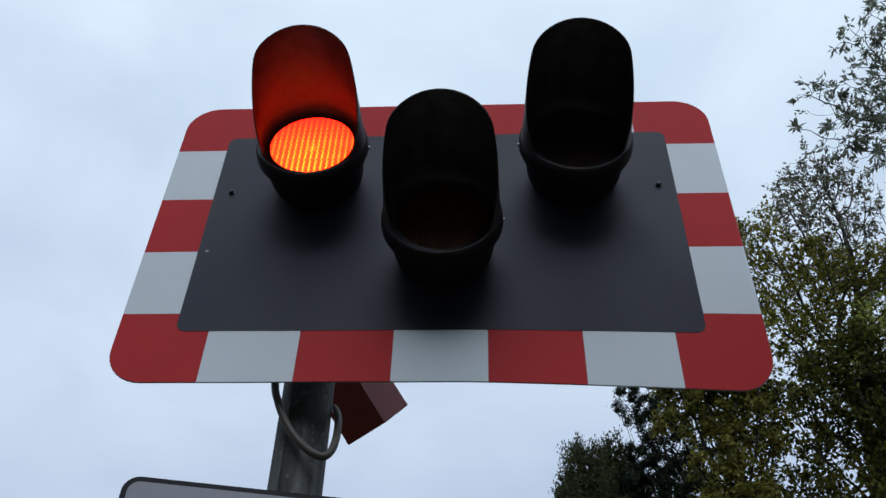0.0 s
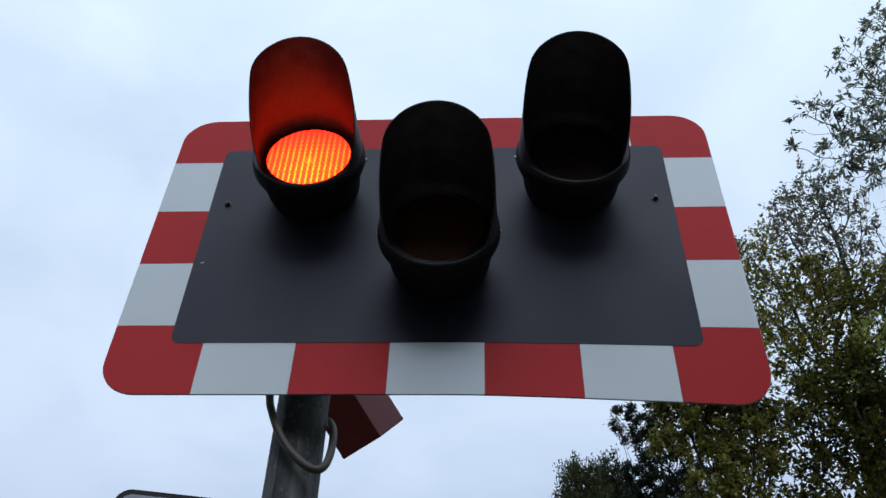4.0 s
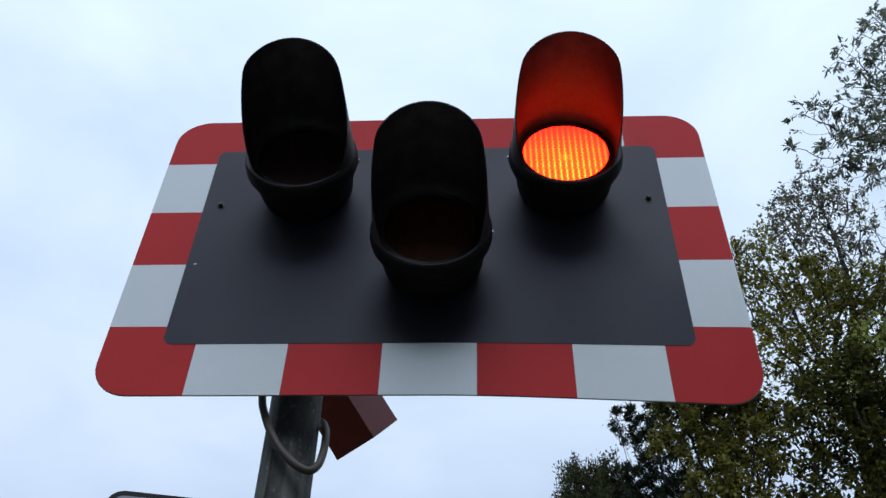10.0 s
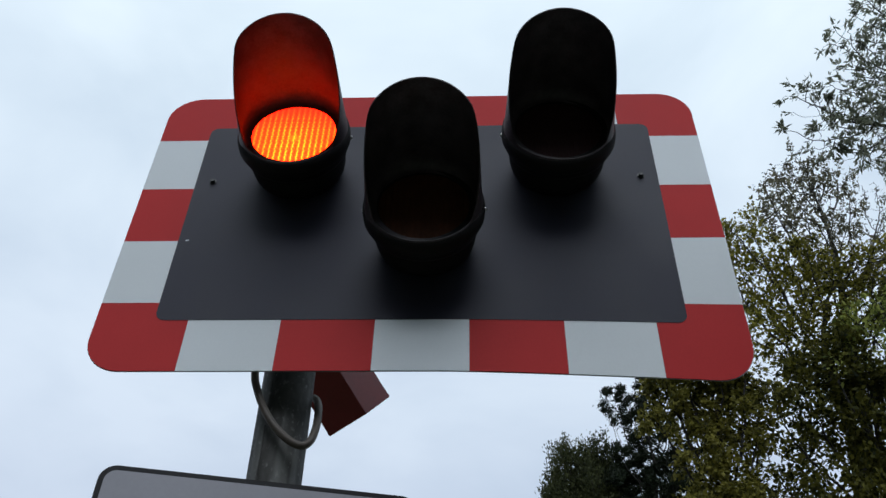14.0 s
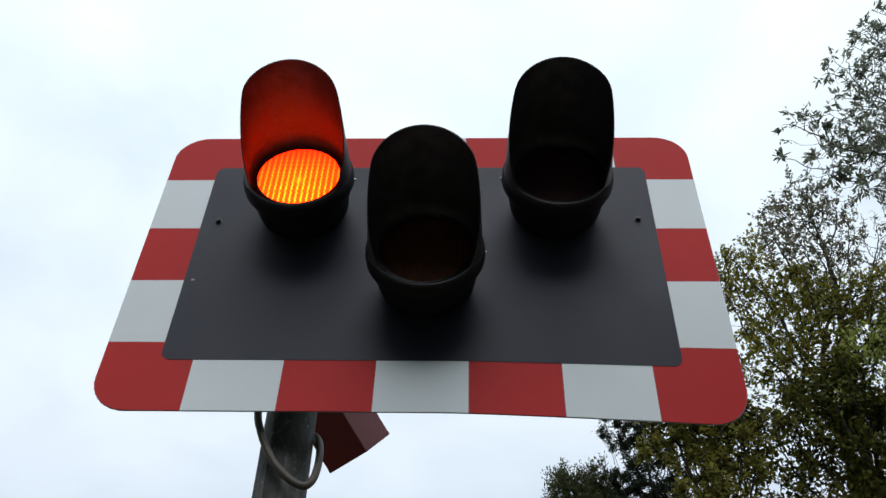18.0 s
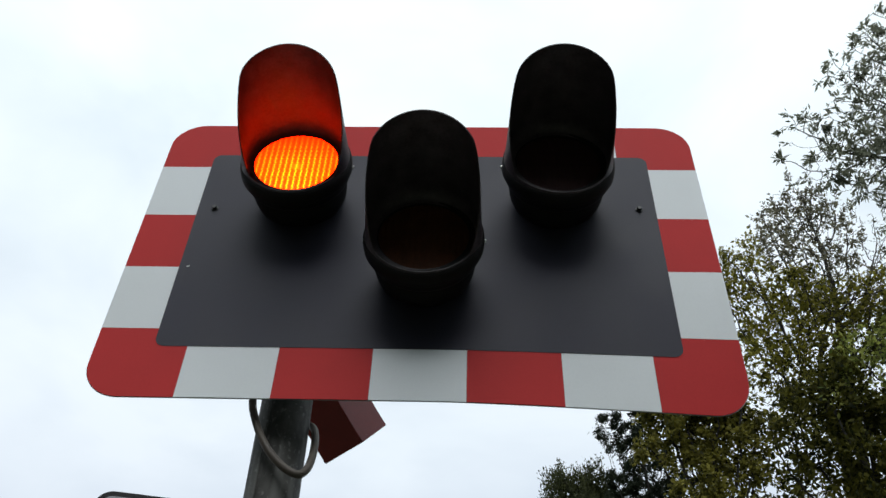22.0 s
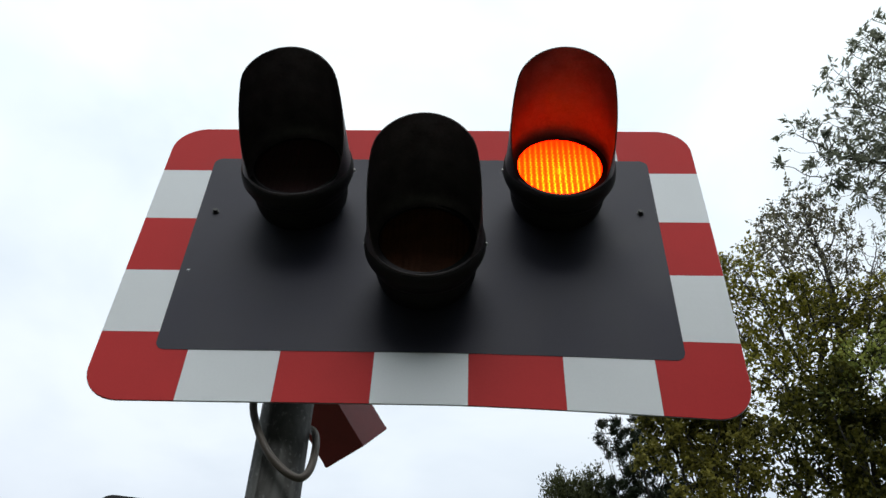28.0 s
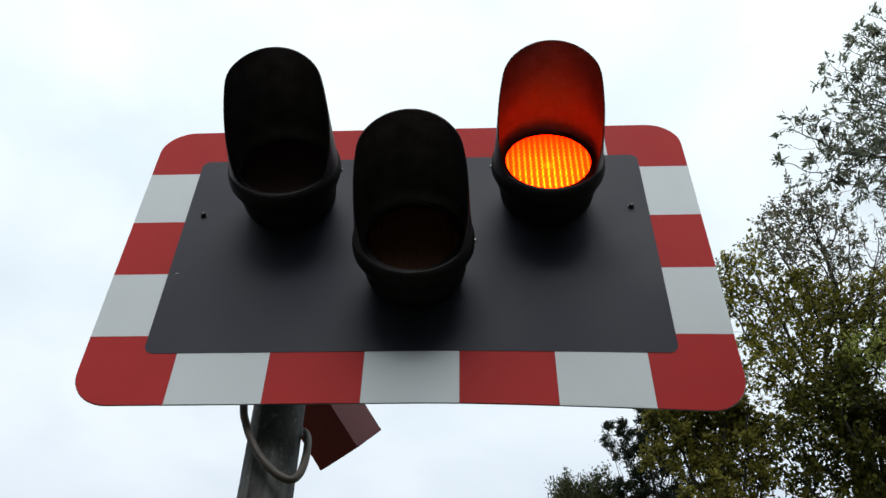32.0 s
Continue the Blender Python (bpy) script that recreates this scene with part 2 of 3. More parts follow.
M_BOLT = material("dark_bolt", (0.012, 0.012, 0.013), 0.5, metal=0.0, vary=0.2, scale=60, fine=300)
M_SCREW = material("bright_screw", (0.45, 0.45, 0.44), 0.35, metal=0.9, vary=0.1, scale=60, fine=300)
M_BARK = material("grey_brown_bark", (0.024, 0.020, 0.016), 0.9, vary=0.25, scale=3, fine=25, bump=0.6, stretch=(1, 1, 0.3))
M_GROUND = material("dark_grass_verge", (0.085, 0.095, 0.060), 0.9, vary=0.25, scale=0.4, fine=9, bump=0.4)
M_LEAF_ASH = leaf_material("grey_green_leaves", (0.07, 0.078, 0.052), (0.27, 0.28, 0.20), 0.5)
M_LEAF_THIN = leaf_material("yellowing_green_leaves", (0.034, 0.037, 0.008), (0.27, 0.245, 0.034), 0.48)
M_LEAF_DARK = leaf_material("deep_green_leaves", (0.014, 0.019, 0.005), (0.145, 0.136, 0.023), 0.4)
M_LEAF_PALE = leaf_material("pale_thin_leaves", (0.055, 0.050, 0.032), (0.25, 0.235, 0.15), 0.5)
M_LEAF_GOLD = leaf_material("olive_yellow_leaves", (0.030, 0.032, 0.008), (0.24, 0.215, 0.040), 0.42)
M_LEAF_FIR = leaf_material("dark_needles", (0.007, 0.011, 0.006), (0.030, 0.040, 0.020), 0.15)
M_LEAF_LIME = leaf_material("fresh_green_leaves", (0.10, 0.135, 0.028), (0.44, 0.47, 0.11), 0.58)
M_LEAF_HEDGE = leaf_material("dull_green_leaves", (0.018, 0.024, 0.009), (0.085, 0.092, 0.034))


# ---- mesh helpers ----
def part(name, bm, mat, parent=None, label="", smooth=False):
    me = bpy.data.meshes.new(name)
    bmesh.ops.recalc_face_normals(bm, faces=bm.faces)
    bm.to_mesh(me)
    bm.free()
    for m in mat if isinstance(mat, (list, tuple)) else (mat,):
        me.materials.append(m)
    if smooth:
        me.shade_smooth()
        me.set_sharp_from_angle(angle=radians(40))
    ob = new(name, me)
    ob.parent = parent
    if label:
        tagged(ob, label)
    return ob


def thing(name, place, label, category, group=""):
    ob = new(name)
    ob.empty_display_size = 0.1
    ob.location = place
    return tagged(ob, label, category, group)


def plate(bm, x0, x1, z0, z1, radii, y0, y1, bend=None):
    """A plate from y0 (front) to y1 (back) in columns that follow a bend; radii: low left, low right, high right, high left."""
    bend = bend or (lambda x, z: Vector())
    xs = {x0, x1}
    n = max(2, int((x1 - x0) / 0.04))
    xs.update(x0 + (x1 - x0) * i / n for i in range(n + 1))
    for i in range(1, 10):
        c = 1 - math.cos(math.pi / 2 * i / 9)
        xs.update(x0 + r * c for r in (radii[0], radii[3]) if r)
        xs.update(x1 - r * c for r in (radii[1], radii[2]) if r)
    xs = sorted(xs)
    xs = [x for i, x in enumerate(xs) if i == 0 or x - xs[i - 1] > 1e-6]

    def inset(x, left, right):
        for r, d in ((left, x - x0), (right, x1 - x)):
            if r and d < r:
                return r - math.sqrt(max(0.0, r * r - (r - d) ** 2))
        return 0.0

    rows = max(2, int((z1 - z0) / 0.04))
    grids = []
    for y in (y0, y1):
        grid = []
        for x in xs:
            lo = z0 + inset(x, radii[0], radii[1])
            hi = z1 - inset(x, radii[3], radii[2])
            col = []
            for j in range(rows + 1):
                z = lo + (hi - lo) * j / rows
                col.append(bm.verts.new(Vector((x, y, z)) + bend(x, z)))
            grid.append(col)
        for p, q in zip(grid, grid[1:]):
            for j in range(rows):
                bm.faces.new((p[j], q[j], q[j + 1], p[j + 1]))
        grids.append(grid)
    f, g = grids
    for i in range(len(xs) - 1):
        for j in (0, rows):
            bm.faces.new((f[i][j], f[i + 1][j], g[i + 1][j], g[i][j]))
    for i in (0, len(xs) - 1):
        for j in range(rows):
            bm.faces.new((f[i][j], f[i][j + 1], g[i][j + 1], g[i][j]))


def slab(bm, o, a, b, c):
    vs = [bm.verts.new(o + a * i + b * j + c * k) for k in (0, 1) for j in (0, 1) for i in (0, 1)]
    for f in ((0, 1, 3, 2), (4, 5, 7, 6), (0, 1, 5, 4), (2, 3, 7, 6), (0, 2, 6, 4), (1, 3, 7, 5)):
        bm.faces.new([vs[i] for i in f])


def lathe(bm, profile, segs=48, closed=False):
    """Turns (radius, y) points about the y axis."""
    rings = []
    for r, y in profile:
        rings.append([bm.verts.new((r * math.sin(2 * math.pi * i / segs), y, r * math.cos(2 * math.pi * i / segs)))
                      for i in range(segs)])
    pairs = list(zip(rings, rings[1:])) + ([(rings[-1], rings[0])] if closed else [])
    for a, b in pairs:
        for i in range(segs):
            j = (i + 1) % segs
            bm.faces.new((a[i], a[j], b[j], b[i]))
    if not closed:
        for ring in (rings[0], rings[-1]):
            bm.faces.new(ring)


def tube(bm, pts, radii, segs=8):
    """A round limb along points."""
    rings = []
    ref = Vector((0.31, 0.95, 0.12))
    for i, p in enumerate(pts):
        d = (Vector(pts[min(i + 1, len(pts) - 1)]) - Vector(pts[max(i - 1, 0)])).normalized()
        s = d.cross(ref)
        if s.length < 0.05:
            s = d.cross(Vector((1, 0, 0)))
        s.normalize()
        u = d.cross(s)
        rings.append([bm.verts.new(Vector(p) + (s * math.cos(2 * math.pi * k / segs) + u * math.sin(2 * math.pi * k / segs)) * radii[i])
                      for k in range(segs)])
    for a, b in zip(rings, rings[1:]):
        for k in range(segs):
            j = (k + 1) % segs
            bm.faces.new((a[k], a[j], b[j], b[k]))
    bm.faces.new(rings[0][::-1])
    bm.faces.new(rings[-1])


def curve_points(keys, steps=8):
    """Smooth points through keys."""
    ks = [Vector(k) for k in keys]
    ks = [ks[0] * 2 - ks[1]] + ks + [ks[-1] * 2 - ks[-2]]
    out = []
    for i in range(1, len(ks) - 2):
        a, b, c, d = ks[i - 1:i + 3]
        for s in range(steps):
            t = s / steps
            out.append(0.5 * (2 * b + (c - a) * t + (2 * a - 5 * b + 4 * c - d) * t * t + (3 * b - a - 3 * c + d) * t ** 3))
    out.append(ks[-2])
    return out


# ---- ground ----
bm = bmesh.new()
g = bmesh.ops.create_grid(bm, x_segments=40, y_segments=40, size=1500)
ground = part("ground", bm, M_GROUND)
tagged(ground, "dark grassy ground spreading out to the horizon", "ground", kind="structure")


# ---- unseen dark belt added behind the viewpoint: closes the place, blocks low sky ----
bm = bmesh.new()
rng0 = np.random.default_rng(5)
belt = []
for i in range(121):
    a = radians(170 + 200 * i / 120)
    rr = 15 + 1.2 * math.sin(i * 0.9) + rng0.uniform(-0.7, 0.7)
    tall = 11 + 1.8 * math.sin(i * 0.37) + 1.1 * math.sin(i * 1.3) + rng0.uniform(-0.7, 0.7)
    belt.append([bm.verts.new((rr * math.cos(a) * (1 + 0.02 * math.sin(7 * j + i)), rr * math.sin(a) * (1 + 0.02 * math.cos(5 * j + i)), -0.1 + tall * j / 8))
                 for j in range(9)])
for p, q in zip(belt, belt[1:]):
    for j in range(8):
        bm.faces.new((p[j], q[j], q[j + 1], p[j + 1]))
bmesh.ops.solidify(bm, geom=bm.faces[:], thickness=0.6)
backdrop = part("backdrop", bm, material("dark_sky_blocker", (0.045, 0.055, 0.028), 0.9, vary=0.3, scale=0.9, fine=6, bump=0.5))
tagged(backdrop, "unseen dark belt added to block low sky and close the place", "woodland", kind="structure")


# ---- the signal head ----
BX0, BX1, BZ0, BZ1 = -0.706, 0.686, 2.617, 3.523


def warp(x, z):
    """The board's lower corner is bent a little backwards."""
    a = min(1.0, max(0.0, (x - 0.05) / 0.63))
    b = min(1.0, max(0.0, (3.0 - z) / 0.38))
    return Vector((0.007, 0.030, -0.009)) * a ** 1.3 * b ** 1.6


signal = thing("crossing_signal", (0, 0, 0), "level crossing signal with red-white border and three black hooded lamps", "traffic signal")
bm = bmesh.new()
plate(bm, BX0, BX1, BZ0, BZ1, (0.085,) * 4, 0.0014, 0.0034, warp)
part("backboard", bm, M_ALU, signal, "thin grey aluminium backing plate")

I = 0.0005
XS = [BX0 + I, -0.503, -0.302, -0.1, 0.101, 0.301, 0.495, BX1 - I]
XT = XS[:4] + [0.090, 0.297, 0.487, XS[7]]
ZS = [BZ0 + I, 2.799, 2.986, 3.163, 3.347, BZ1 - I]
R = 0.0845


def stripe(x0, x1, z0, z1, red, radii=(0, 0, 0, 0)):
    bm = bmesh.new()
    plate(bm, x0 + 0.0004, x1 - 0.0004, z0 + 0.0004, z1 - 0.0004, radii, 0.0, 0.0013, warp)
    part("stripe", bm, M_RED if red else M_WHITE, signal, "red reflective stripe" if red else "white reflective stripe")


for i in range(1, 6):
    stripe(XS[i], XS[i + 1], ZS[0], 2.765, i % 2 == 0)
    stripe(XT[i], XT[i + 1], 3.380, ZS[5], i % 2 == 0)
for i in range(1, 4):
    stripe(XS[0], -0.56, ZS[i], ZS[i + 1], i % 2 == 0)
    stripe(0.545, XS[7], ZS[i], ZS[i + 1], i % 2 == 0)
stripe(XS[0], XS[1], ZS[0], ZS[1], True, (R, 0, 0, 0))
stripe(XS[6], XS[7], ZS[0], ZS[1], True, (0, R, 0, 0))
stripe(XT[6], XS[7], ZS[4], ZS[5], True, (0, 0, R, 0))
stripe(XS[0], XS[1], ZS[4], ZS[5], True, (0, 0, 0, R))

bm = bmesh.new()
plate(bm, -0.577, 0.562, 2.750, 3.395, (0.022,) * 4, -0.0008, -0.0002, warp)
part("panel", bm, M_PANEL, signal, "matt black panel behind the lamps")
for x, z in ((-0.534, 3.186), (0.521, 3.194)):
    bm = bmesh.new()
    lathe(bm, [(0.0088, -0.0005), (0.0088, -0.0030), (0.0060, -0.0036), (0.0060, -0.0085), (0.0048, -0.0098)], 10)
    bolt = part("bolt", bm, M_BOLT, signal)
    bolt.location = (x, 0, z)

bm = bmesh.new()
slab(bm, Vector((-0.560, -0.0018, 2.9845)), Vector((0.007, 0, 0.001)), Vector((0, 0.001, 0)), Vector((0.001, 0, 0.0028)))
part("chip", bm, M_WHITE, signal, "small white paint chip")

LENS_Y = -0.13
HOOD_LEN = 0.250


def hood_reach(a):
    """How far the hood stands out at the angle a from its top: level over the top, then cut back to the collar."""
    h = math.cos(a)
    h0, h1 = math.cos(radians(62)), math.cos(radians(122))
    t = max(0.0, (h - h1) / (h0 - h1))
    if t > 0.92:
        t = 0.92 + 0.08 * (1 - math.exp(-(t - 0.92) / 0.08))
    return 0.012 + (HOOD_LEN - 0.012) * t - 0.055 * (1 - h) * t


def make_hood(bm, segs=72, rows=20, wall=0.0025):
    """A sleeve long at the top, cut back to the collar below; inside, a hollow fillet leads from the lens to the wall."""
    skins = []
    for skin in (0.0, -wall):
        grid = []
        for k in range(rows + 1):
            f = (k / rows) ** 1.7
            ring = []
            for i in range(segs):
                a = 2 * math.pi * i / segs
                reach = hood_reach(math.acos(max(-1, min(1, math.cos(a)))))
                r = 0.1308 + skin - 0.0083 * f ** 0.7
                fillet = min(0.040, 0.7 * reach)
                if skin and reach * f < fillet:
                    u = reach * f / fillet
                    r -= (r - 0.1030) * (1 - math.sqrt(1 - (1 - u) ** 2))
                ring.append(bm.verts.new((r * math.sin(a), -reach * f, r * math.cos(a))))
            grid.append(ring)
        skins.append(grid)
    for grid in skins:
        for a, b in zip(grid, grid[1:]):
            for i in range(segs):
                j = (i + 1) % segs
                bm.faces.new((a[i], a[j], b[j], b[i]))
    for k in (0, rows):
        a, b = skins[0][k], skins[1][k]
        for i in range(segs):
            j = (i + 1) % segs
            bm.faces.new((a[i], a[j], b[j], b[i]))


def make_lens(bm, radius=0.1042, cols=112, rows=14):
    """A fluted, slightly domed disc."""
    faces = []
    for side in (-1, 1):
        grid = []
        for i in range(cols + 1):
            x = -radius * math.cos(math.pi * i / cols)
            half = math.sqrt(max(0.0, radius * radius - x * x))
            col = []
            for j in range(rows + 1):
                z = half * (2 * j / rows - 1)
                dome = 0.004 * (1 - (x * x + z * z) / radius ** 2)
                rib = 0.0016 * abs(math.cos(math.pi * x / RIB)) * min(1.0, half / 0.03)
                col.append(bm.verts.new((x, side * (0.004 + dome + rib), z)))
            grid.append(col)
        for a, b in zip(grid, grid[1:]):
            for j in range(rows):
                bm.faces.new((a[j], a[j + 1], b[j + 1], b[j]))
        faces.append(grid)
    rim = [g[0] for g in faces[0]] + [g[-1] for g in reversed(faces[0])]
    back = [g[0] for g in faces[1]] + [g[-1] for g in reversed(faces[1])]
    for i in range(len(rim)):
        j = (i + 1) % len(rim)
        bm.faces.new((rim[i], rim[j], back[j], back[i]))
    bmesh.ops.remove_doubles(bm, verts=bm.verts, dist=1e-6)


def make_column(bm, x, radius):
    """One fluted column of the lens: rounded lit front, dark back; it turns about its own upright axis."""
    layer = bm.verts.layers.float.new("lens_x")
    w = RIB * 0.4999
    half = math.sqrt(max(0.0, radius * radius - x * x))
    rows = 10
    section = [(-w, 0.0), (-w * 0.97, -0.0003), (0.0, -0.0018), (w * 0.97, -0.0003), (w, 0.0), (w * 0.8, 0.0009), (0.0, 0.0012), (-w * 0.8, 0.0009)]
    rings = []
    for j in range(rows + 1):
        ring = []
        for sx, sy in section:
            v = bm.verts.new((sx, sy, half * (2 * j / rows - 1)))
            v[layer] = x + sx
            ring.append(v)
        rings.append(ring)
    k = len(section)
    for p, q in zip(rings, rings[1:]):
        for i in range(k):
            f = bm.faces.new((p[i], p[(i + 1) % k], q[(i + 1) % k], q[i]))
            f.material_index = 0 if i in (1, 2) else 1
    for ring in (rings[0], rings[-1]):
        bm.faces.new(ring).material_index = 1


def lamp(x, z, red, turn=0.8):
    """One lamp: a bowl on the board, a collar, a hood and the lens in it."""
    bm = bmesh.new()
    lathe(bm, [(0.078, -0.0006), (0.092, -0.004), (0.103, -0.012), (0.110, -0.024), (0.1140, -0.040), (0.1165, -0.064), (0.1180, -0.090), (0.1165, -0.0955),
               (0.0, -0.0960)])
    case = part("lamp", bm, M_CASE, signal, "black lamp with a red lens" if red else "black lamp with an unlit amber lens", True)
    case.location = (x, 0, z)
    bm = bmesh.new()
    lathe(bm, [(0.1190, -0.080), (0.1225, -0.083), (0.1262, -0.092), (0.1300, -0.104), (0.1315, -0.108), (0.1342, -0.111), (0.1348, -0.122), (0.1338, -0.134), (0.1310, -0.1385),
               (0.1275, -0.1415), (0.1225, -0.1425), (0.1190, -0.1380), (0.1040, -0.1334), (0.1005, -0.1320), (0.1005, -0.1308), (0.1160, -0.1304), (0.1160, -0.118), (0.1168, -0.082)], closed=True)
    part("collar", bm, M_CASE, case, "black moulded collar", True)
    bm = bmesh.new()
    make_hood(bm)
    hood = part("hood", bm, M_HOOD, case, "long black hood open below", True)
    hood.location = (0, LENS_Y - 0.004, 0)
    hood.rotation_euler = (0, 0, radians(turn))
    lens = []
    if red:
        for i in range(LENS_COLUMNS):
            cx = (i - (LENS_COLUMNS - 1) / 2) * RIB
            bm = bmesh.new()
            make_column(bm, cx, 0.1158)
            column = part("lens_column", bm, (M_LIT, M_DARKRED), case, "red lens column")
            column.location = (cx, LENS_Y + 0.010, 0)
            lens.append(column)
    else:
        bm = bmesh.new()
        make_lens(bm, 0.1150)
        glass = part("lens", bm, M_AMBER, case, "dark amber fluted lens")
        glass.location = (0, LENS_Y + 0.012, 0)
    for side in (-1, 1):
        bm = bmesh.new()
        lathe(bm, [(0.0046, 0), (0.0046, -0.0035), (0.0030, -0.0052), (0.0, -0.0056)], 10)
        s = part("screw", bm, M_SCREW, case)
        s.location = (side * 0.1325, LENS_Y + 0.02, 0.008)
        s.rotation_euler = (0, 0, side * math.pi / 2)
    return lens


LENS_LEFT = lamp(-0.3160, 3.213, True, 0.2)
LENS_RIGHT = lamp(0.314, 3.216, True)
lamp(0.003, 2.963, False)

# ---- post, cable, box and lower sign ----
post = thing("signal_post", (-0.2625, 0.125, 0), "galvanised steel signal post with weather streaks", "post")
bm = bmesh.new()
tube(bm, [(0, 0, -0.3), (0, 0, 1.2), (0, 0, 2.2), (0, 0, 2.7), (0, 0, 3.45)], [0.0556] * 5, 40)
part("pole", bm, M_GALV, post, smooth=True)
bm = bmesh.new()
tube(bm, [(-0.02, -0.0545, 0.2), (-0.022, -0.0545, 2.68)], [0.0016] * 2, 6)
part("seam", bm, M_GALV, post)
for z in (2.82, 3.30):
    bm = bmesh.new()
    pts = [(-0.10, -0.119), (0.10, -0.119), (0.10, -0.060), (-0.10, -0.060)]
    vs = [[bm.verts.new((x, y, zz)) for x, y in pts] for zz in (z - 0.025, z + 0.025)]
    bm.faces.new(vs[0][::-1])
    bm.faces.new(vs[1])
    for i in range(4):
        j = (i + 1) % 4
        bm.faces.new((vs[0][i], vs[0][j], vs[1][j], vs[1][i]))
    part("bracket", bm, M_ALU, post, "bracket that holds the signal head")

post.rotation_euler = (0, -0.012, 0)
cable = thing("cable", (-0.2918, 0.05, 2.65), "thick grey cable hanging in a loop at the post", "cable")
bm = bmesh.new()
CABLE_KEYS = [(-0.362, 0.03, 2.80), (-0.356, 0.042, 2.72), (-0.349, 0.0475, 2.640), (-0.3375, 0.046, 2.602), (-0.320, 0.046, 2.5625), (-0.2968, 0.046, 2.525),
              (-0.270, 0.046, 2.4955), (-0.247, 0.0465, 2.478), (-0.2265, 0.05, 2.4735), (-0.2145, 0.058, 2.491), (-0.2105, 0.070, 2.5243),
              (-0.2125, 0.087, 2.565), (-0.2205, 0.115, 2.608), (-0.2387, 0.165, 2.658), (-0.265, 0.20, 2.695), (-0.295, 0.205, 2.74)]
CABLE_KEYS = [(x + 0.2918, y - 0.05, z - 2.65) for x, y, z in CABLE_KEYS]
cp = curve_points(CABLE_KEYS, 8)
tube(bm, cp, [0.0082] * len(cp), 12)
part("loop", bm, M_CABLE, cable, smooth=True)

AX = Vector((-0.5376, -0.5400, 0.6475)).normalized()
CORNER = Vector((-0.149, 0.340, 2.732))
UU = Vector((-0.0979, 0.0853, -0.0107))
VV = Vector((0.0463, 0.0693, 0.0963))
box = thing("metal_box", CORNER, "dark red painted metal box fixed behind the signal post", "box")
bm = bmesh.new()


slab(bm, AX * 0.0050, UU, VV, AX * 0.285)
bmesh.ops.bevel(bm, geom=bm.edges[:], offset=0.0015, segments=1, affect="EDGES")
part("housing", bm, M_BOX, box)
bm = bmesh.new()
slab(bm, UU * -0.006 - VV * 0.006, UU * 1.012, VV * 1.012, AX * 0.0115)
bmesh.ops.bevel(bm, geom=bm.edges[:], offset=0.002, segments=2, affect="EDGES")
part("lid", bm, M_BOX, box, "dark red lid with a rolled rim")

sign = thing("sign_plate", (-0.2965, 0.0625, 2.053), "pale grey sign plate with a black border on the post", "sign")
sign.rotation_euler = (0, 0, radians(12.5))
bm = bmesh.new()
plate(bm, -0.302, 0.302, -0.25, 0.350, (0.032,) * 4, -0.001, 0.003)
part("plate", bm, M_SIGNRIM, sign, "black bordered plate")
bm = bmesh.new()
plate(bm, -0.291, 0.291, -0.239, 0.339, (0.022,) * 4, -0.003, -0.001)
part("face", bm, M_SIGN, sign, "blank pale grey face")
bm = bmesh.new()
slab(bm, Vector((-0.09, 0.003, 0.10)), Vector((0.18, 0, 0)), Vector((0, 0.012, 0)), Vector((0, 0, 0.04)))
part("clip", bm, M_ALU, sign)


# ---- trees ----
def leaves(name, places, ways, size, mat, parent, rng, slim=0.45, droop=0.35):
    """Many small folded leaves at the given places."""
    n = len(places)
    d = ways + rng.normal(0, 0.6, (n, 3))
    d[:, 2] -= droop
    d /= np.linalg.norm(d, axis=1)[:, None] + 1e-9
    side = np.cross(d, rng.normal(0, 1, (n, 3)))
    side /= np.linalg.norm(side, axis=1)[:, None] + 1e-9
    up = np.cross(d, side)
    s = size * rng.uniform(0.55, 1.3, n)[:, None]
    tip = places + d * s
    mid = places + d * s * 0.45 + up * s * 0.08
    a = mid + side * s * slim * 0.5 - up * s * 0.12
    b = mid - side * s * slim * 0.5 - up * s * 0.12
    v = np.stack([places, a, tip, b], 1).reshape(-1, 3)
    me = bpy.data.meshes.new(name)
    me.vertices.add(4 * n)
    me.vertices.foreach_set("co", v.ravel().astype(np.float32))
    me.loops.add(6 * n)
    base = (np.arange(n) * 4)[:, None]
    me.loops.foreach_set("vertex_index", (base + np.array([[0, 1, 2, 0, 2, 3]])).ravel().astype(np.int32))
    me.polygons.add(2 * n)
    me.polygons.foreach_set("loop_start", (np.arange(2 * n) * 3).astype(np.int32))
    me.update(calc_edges=True)
    me.materials.append(mat)
    ob = new(name, me)
    ob.parent = parent
    return tagged(ob, kind="stuff")


